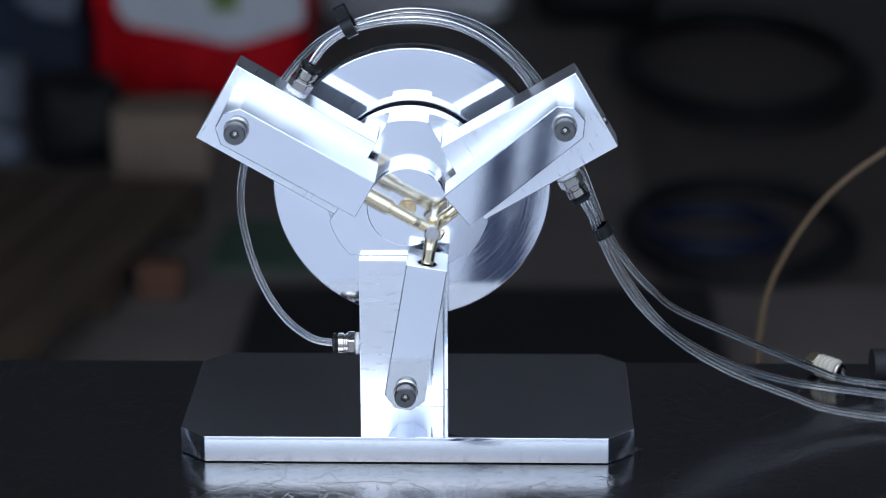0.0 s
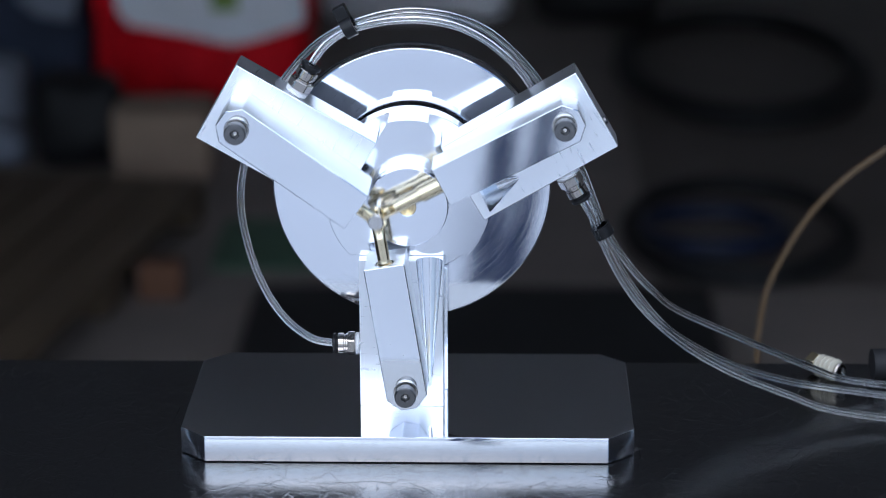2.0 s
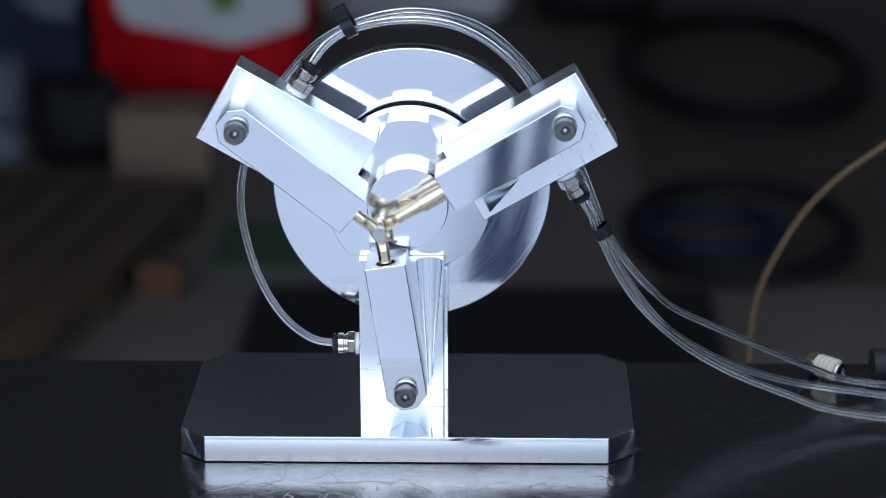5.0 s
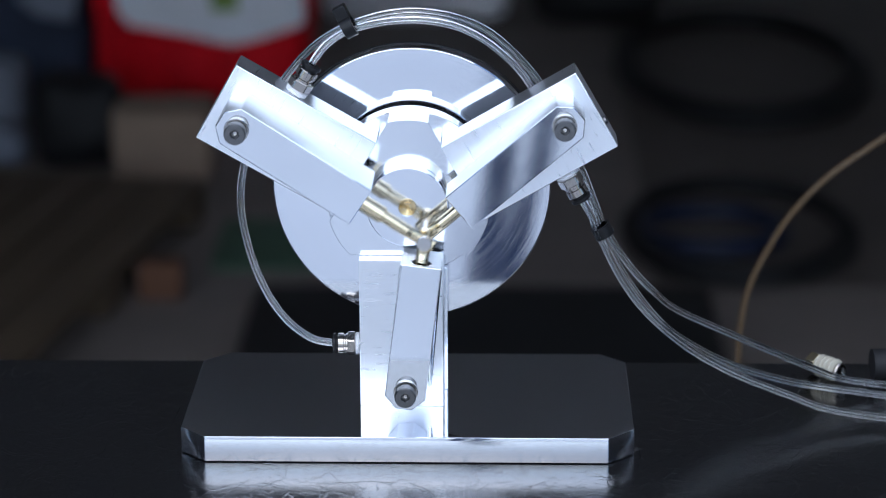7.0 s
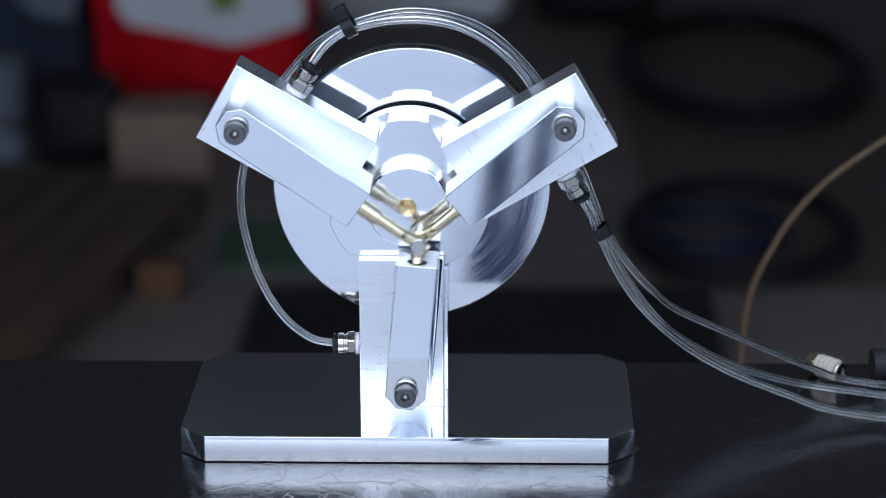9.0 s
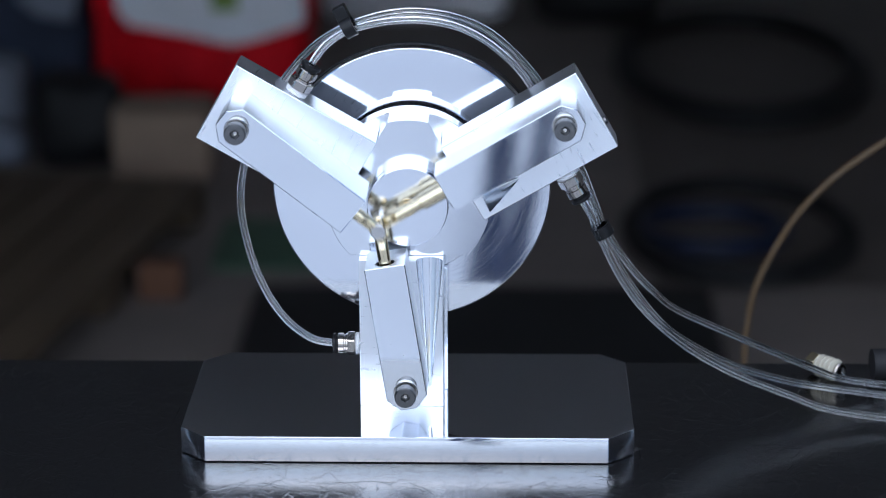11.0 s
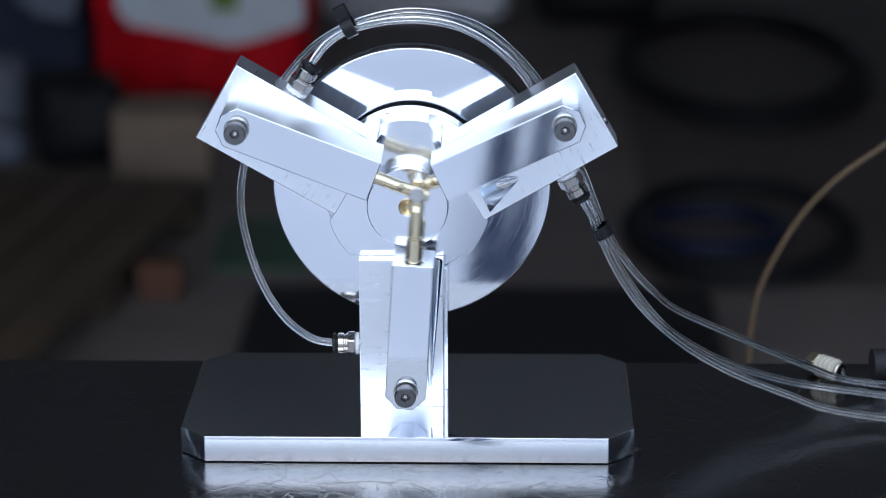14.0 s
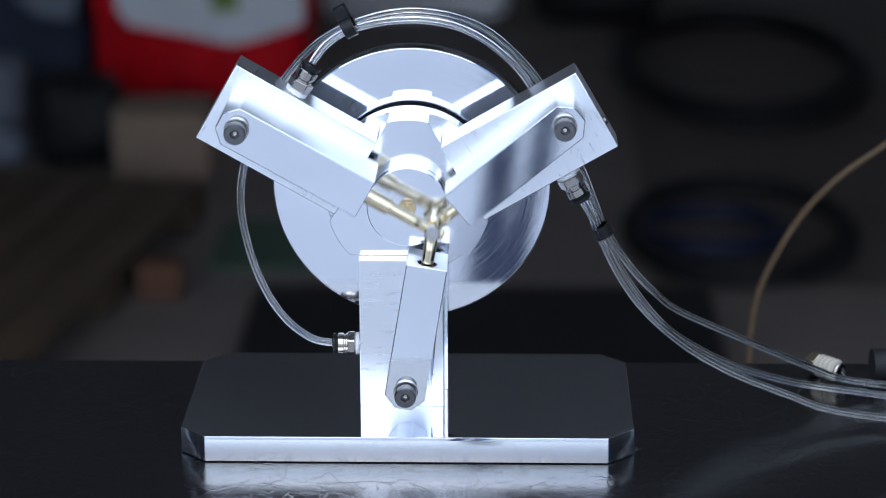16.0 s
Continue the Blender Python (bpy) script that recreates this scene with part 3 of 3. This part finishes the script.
# ---- loose things round it ----
def coupling():
    t = empty("hose_coupling", pose(0.2440, 0.141, 0.0072, 0, 0, 222) @ Matrix.Scale(0.84, 4))
    part("nut", hexagon(0.0080, -0.012, -0.004), M_BRASS, t, "brass hexagon nut")
    rings = [(0, -0.004)]
    for k in range(4):
        y = -0.004 + 0.0042 * k
        rings += [(0.0046, y), (0.0080, y + 0.0008), (0.0080, y + 0.0022), (0.0046, y + 0.0034)]
    part("thread", lathe(rings + [(0, 0.0135)], 32), M_CREAM, t, "ridged thread wrapped in white tape")
    part("nozzle", lathe([(0, 0.0130), (0.0058, 0.0130), (0.0064, 0.0150), (0.0056, 0.0160), (0.0034, 0.0160), (0, 0.0140)], 32), M_NICKEL, t, "plated nozzle")
    tagged(t, "small brass hose coupling with white taped thread on the bench", "coupling")
    h = mesh_object("rubber_hose", pipe([(0.272, 0.138, 0.0095), (0.290, 0.140, 0.0095), (0.33, 0.152, 0.0095), (0.42, 0.155, 0.0095)], 0.0095), M_RUBBER, 60)
    tagged(h, "thick black rubber hose end lying on the bench", "hose")


def yellow_hose():
    h = mesh_object("yellow_hose", pipe([(0.40, 0.46, 0.110), (0.349, 0.45, 0.078), (0.322, 0.45, 0.059), (0.296, 0.45, 0.039), (0.273, 0.45, 0.014), (0.256, 0.45, -0.014), (0.243, 0.45, -0.044),
                                         (0.238, 0.45, -0.074), (0.237, 0.45, -0.104), (0.238, 0.45, -0.3), (0.25, 0.47, -0.745)], 0.0021), M_YELLOW, 60)
    return tagged(h, "thin yellow hose hanging behind the bench and swaying", "hose")


def sack(name, x, y, w, d, h, mat, label, category):
    """A slumped sack: a rounded block whose sides bulge and sag."""
    t = empty(name, pose(x, y, -0.75))
    bm = box(-w / 2, w / 2, -d / 2, d / 2, 0, h, min(w, d, h) * 0.28, 5)
    bmesh.ops.subdivide_edges(bm, edges=[e for e in bm.edges if e.calc_length() > 0.06], cuts=5, use_grid_fill=True)
    for v in bm.verts:
        k = noise.noise(v.co * 7 + Vector((x * 3, y, 0)))
        v.co.x += 0.03 * k * (0.2 + v.co.z / h)
        v.co.y += 0.025 * noise.noise(v.co * 9)
        v.co.z = max(0, v.co.z + 0.02 * noise.noise(v.co * 8 + Vector((5, 1, 2))) * (v.co.z > 0.02))
    part("body", bm, mat, t)
    return tagged(t, label, category)


def coil(name, x, y, r, loops, thick, mat, label, squash=0.8):
    pts = []
    rng = random.Random(int(x * 1000 + y * 10))
    for k in range(loops * 14 + 1):
        a = 2 * math.pi * k / 14
        rr = r * (1 + 0.05 * math.sin(a * 0.37) + rng.uniform(-0.02, 0.02))
        pts.append((x + rr * math.cos(a), y + rr * squash * math.sin(a), -0.75 + thick + 1.2 * thick * (k / 14)))
    return tagged(mesh_object(name, pipe(pts, thick, 0, 12, 3), mat, 60), label, "hose")


def background():
    red = sack("red_sack", -0.58, 3.95, 0.45, 0.26, 0.42, M_RED, "red and white printed sack slumped on the floor", "sack")
    part("white_band", prism([(-0.172, 0.36), (-0.165, 0.215), (-0.14, 0.183), (-0.08, 0.172), (-0.024, 0.163), (0.03, 0.150), (0.068, 0.142), (0.11, 0.150), (0.15, 0.163), (0.218, 0.186), (0.218, 0.36)], -0.150, -0.126, 0.004),
         M_WHITE, red, "white printed band")
    part("green_print", box(0.030, 0.085, -0.158, -0.151, 0.215, 0.32, 0.003), M_GREEN, red, "green printed patch")
    part("fold", pipe([(-0.20, -0.128, 0.02), (-0.185, -0.142, 0.10), (-0.19, -0.14, 0.20), (-0.205, -0.128, 0.33)], 0.022, 0, 12, 5), M_RED, red, "creased side seam", None, 60)
    part("fold", pipe([(0.02, -0.118, 0.01), (0.035, -0.130, 0.07), (0.03, -0.126, 0.14)], 0.014, 0, 12, 5), M_RED, red, "", None, 60)
    bag = sack("navy_bag", -1.00, 3.95, 0.38, 0.3, 0.42, M_NAVY, "dark navy fabric bag with a pale panel", "bag")
    part("pale_panel", prism([(0.045, 0.36), (0.055, 0.235), (0.10, 0.205), (0.165, 0.195), (0.178, 0.24), (0.15, 0.36)], -0.165, -0.14, 0.004), M_GREYBLUE, bag, "pale blue-grey panel")
    part("strap", pipe([(-0.13, -0.15, 0.06), (-0.10, -0.168, 0.16), (-0.07, -0.168, 0.27), (-0.06, -0.15, 0.38)], 0.014, 0, 12, 5), M_NAVY, bag, "", None, 60)
    sack("grey_rag", -0.965, 3.70, 0.10, 0.10, 0.14, M_GREYBLUE, "crumpled grey cloth on the floor", "cloth")
    sack("white_rag", -0.835, 3.74, 0.07, 0.06, 0.06, M_WHITE, "small crumpled white cloth on the floor", "cloth")
    sack("grey_pouch", -0.90, 3.42, 0.08, 0.08, 0.07, M_GREYBLUE, "small grey pouch on the floor", "pouch")
    br = mesh_object("brick", box(-0.535, -0.465, 2.56, 2.61, -0.75, -0.69, 0.004), M_BRICK)
    tagged(br, "single orange-brown brick lying on the floor", "brick")
    g = mesh_object("green_mat", box(-0.44, -0.16, 2.72, 3.0, -0.75, -0.742, 0.002), M_GREENMAT)
    tagged(g, "small faded green mat on the floor", "mat")
    sack("black_bag", -0.76, 3.42, 0.16, 0.14, 0.17, M_RUBBER, "small black bag on the floor", "bag")
    sack("pale_sack", -0.17, 4.78, 0.46, 0.2, 0.35, M_WHITE, "pale blue-grey sack near the back wall", "sack")
    sack("black_case", 0.27, 4.74, 0.30, 0.2, 0.20, M_RUBBER, "black case near the back wall", "case")
    t = empty("cardboard_box", pose(-0.592, 3.36, -0.75))
    part("carton", box(-0.09, 0.09, -0.07, 0.07, 0, 0.125, 0.003), M_CARD, t)
    for s in (-1, 1):
        part("flap", moved(box(-0.088, 0.088, -0.001, 0.066, -0.001, 0.001), pose(0, s * 0.07, 0.127, 176 if s > 0 else 4, 0, 0)), M_CARD, t)
    tagged(t, "plain brown cardboard box with loose flaps", "box")
    b = empty("timber_pallet", pose(-0.545, 2.60, -0.75, 0, 0, -9))
    for k in range(6):
        part("board", box(-0.55 + k * 0.093, -0.465 + k * 0.093, -0.62, 0.44, 0.052, 0.070 + 0.002 * (k % 2), 0.003), M_WOOD, b)
    for y in (-0.57, -0.09, 0.39):
        part("bearer", box(-0.55, -0.004, y - 0.045, y + 0.045, 0, 0.0515, 0.003), M_WOOD, b)
    tagged(b, "old brown timber pallet on the floor", "pallet")
    # thin sheet added only to turn the floor's right part darker and browner
    k = mesh_object("dark_floor_sheet", box(0.30, 1.15, 2.62, 5.4, -0.75, -0.744, 0.002), M_DARKFLOOR)
    tagged(k, "added thin sheet that makes the floor darker brown on the right", "tarpaulin")
    m = mesh_object("rubber_mat", box(-0.342, 0.374, 2.0, 2.54, -0.75, -0.715, 0.006), M_RUBBER)
    tagged(m, "flat black rubber mat on the floor behind the bench", "mat")
    coil("black_hose", 0.452, 2.905, 0.187, 2, 0.0105, M_RUBBER, "coiled black rubber hose on the floor", 1.55)
    coil("blue_hose", 0.405, 2.900, 0.125, 2, 0.0095, M_BLUEHOSE, "coiled blue hose on the floor", 1.0)
    coil("long_hose", 0.563, 4.139, 0.25, 2, 0.014, M_RUBBER, "large loop of black hose on the floor", 2.0)


def tripod():
    """The stand out front, seen only as dark streaks in the polished faces."""
    t = empty("camera_tripod", pose(0.0, -1.36, -0.756))
    part("head", box(0.09, 0.16, -0.03, 0.03, 0.98, 1.03, 0.006), M_BLACK, t)
    part("column", moved(lathe([(0, 0.7), (0.014, 0.7), (0.014, 0.98), (0, 0.98)][::-1], 24, "Z"), Matrix.Translation((0.125, 0, 0))), M_BLACK, t)
    for top, mid, foot, y, r in ((0.100, 0.042, -0.034, 0.20, 0.0155), (0.150, 0.084, -0.010, 0.20, 0.0125), (0.12, 0.055, 0.03, -0.40, 0.014)):
        part("leg", pipe([(top, y * 0.1, 0.99), (mid, y * 0.5, 0.54), (foot, y, 0.0)], r, 0, 16, 6), M_BLUELEG, t, "blue painted leg", None, 60)
    tagged(t, "black tripod with blue legs standing before the bench", "tripod")


tripod()
coupling()
hose = yellow_hose()
background()

# ---- what moves ----
# the crank's turn in degrees, clockwise from up; the engine speeds up on the way
SPIN = [(0.0, 114.0), (1.0, 898.4), (2.0, 1707.7), (3.0, 2519.5), (4.0, 3362.7), (6.4, 5386.4), (7.2, 6073.8), (8.0, 6762.8), (9.0, 7714.5),
        (11.5, 10568.7), (13.0, 12429.1), (14.5, 14348.8), (16.0, 16314.3)]


def spin(t):
    kn, va = np.array([k for k, _ in SPIN]), np.array([v for _, v in SPIN])
    sl = np.gradient(va, kn)
    i = int(np.clip(np.searchsorted(kn, t, side="right") - 1, 0, len(kn) - 2))
    h = kn[i + 1] - kn[i]
    s = (t - kn[i]) / h
    return float((2 * s ** 3 - 3 * s ** 2 + 1) * va[i] + (s ** 3 - 2 * s ** 2 + s) * h * sl[i] + (-2 * s ** 3 + 3 * s ** 2) * va[i + 1] + (s ** 3 - s ** 2) * h * sl[i + 1])


HOSE_SWAY = [(0.0, 0.0), (0.5, -0.004), (1.0, 0.0), (2.0, -0.001), (2.5, -0.0045), (3.0, 0.0), (3.5, -0.002), (4.2, -0.005), (6.3, -0.013), (6.8, -0.017), (7.3, -0.010),
             (7.8, -0.0145), (8.8, -0.014), (9.2, -0.010), (11.3, -0.0100), (12.0, -0.0065), (12.4, -0.005), (13.0, -0.008), (14.0, -0.0065), (15.0, -0.007), (16.0, -0.0065)]


def motions():
    times = [k / FPS for k in range(int(16 * FPS) + 1)]
    turns = [spin(t) for t in times]
    walk(crank_disc, [(t, pose(AX, 0, AZ, 0, a % 360, 0)) for t, a in zip(times, turns)])
    walk(wheel, [(t, pose(AX + 0.0005, WHEEL_Y, WHEEL_Z, 0, a % 360, 0)) for t, a in zip(times, turns)])
    for key, turn in TURNS.items():
        px, pz = PIVOT[key]
        body, piston = [], []
        for t, a in zip(times, turns):
            x, z = AX + THROW * math.sin(radians(a)), AZ + THROW * math.cos(radians(a))
            lean = math.degrees(math.atan2(x - px, z - pz))
            body.append((t, pose(px, 0, pz, 0, lean, 0)))
            piston.append((t, pose(x, ROD_Y[key], z, 0, lean, 0)))
        walk(cylinder[key], body)
        walk(rod[key], piston)
    walk(hose, [(t, pose(dx, 0, 0)) for t, dx in HOSE_SWAY])


motions()
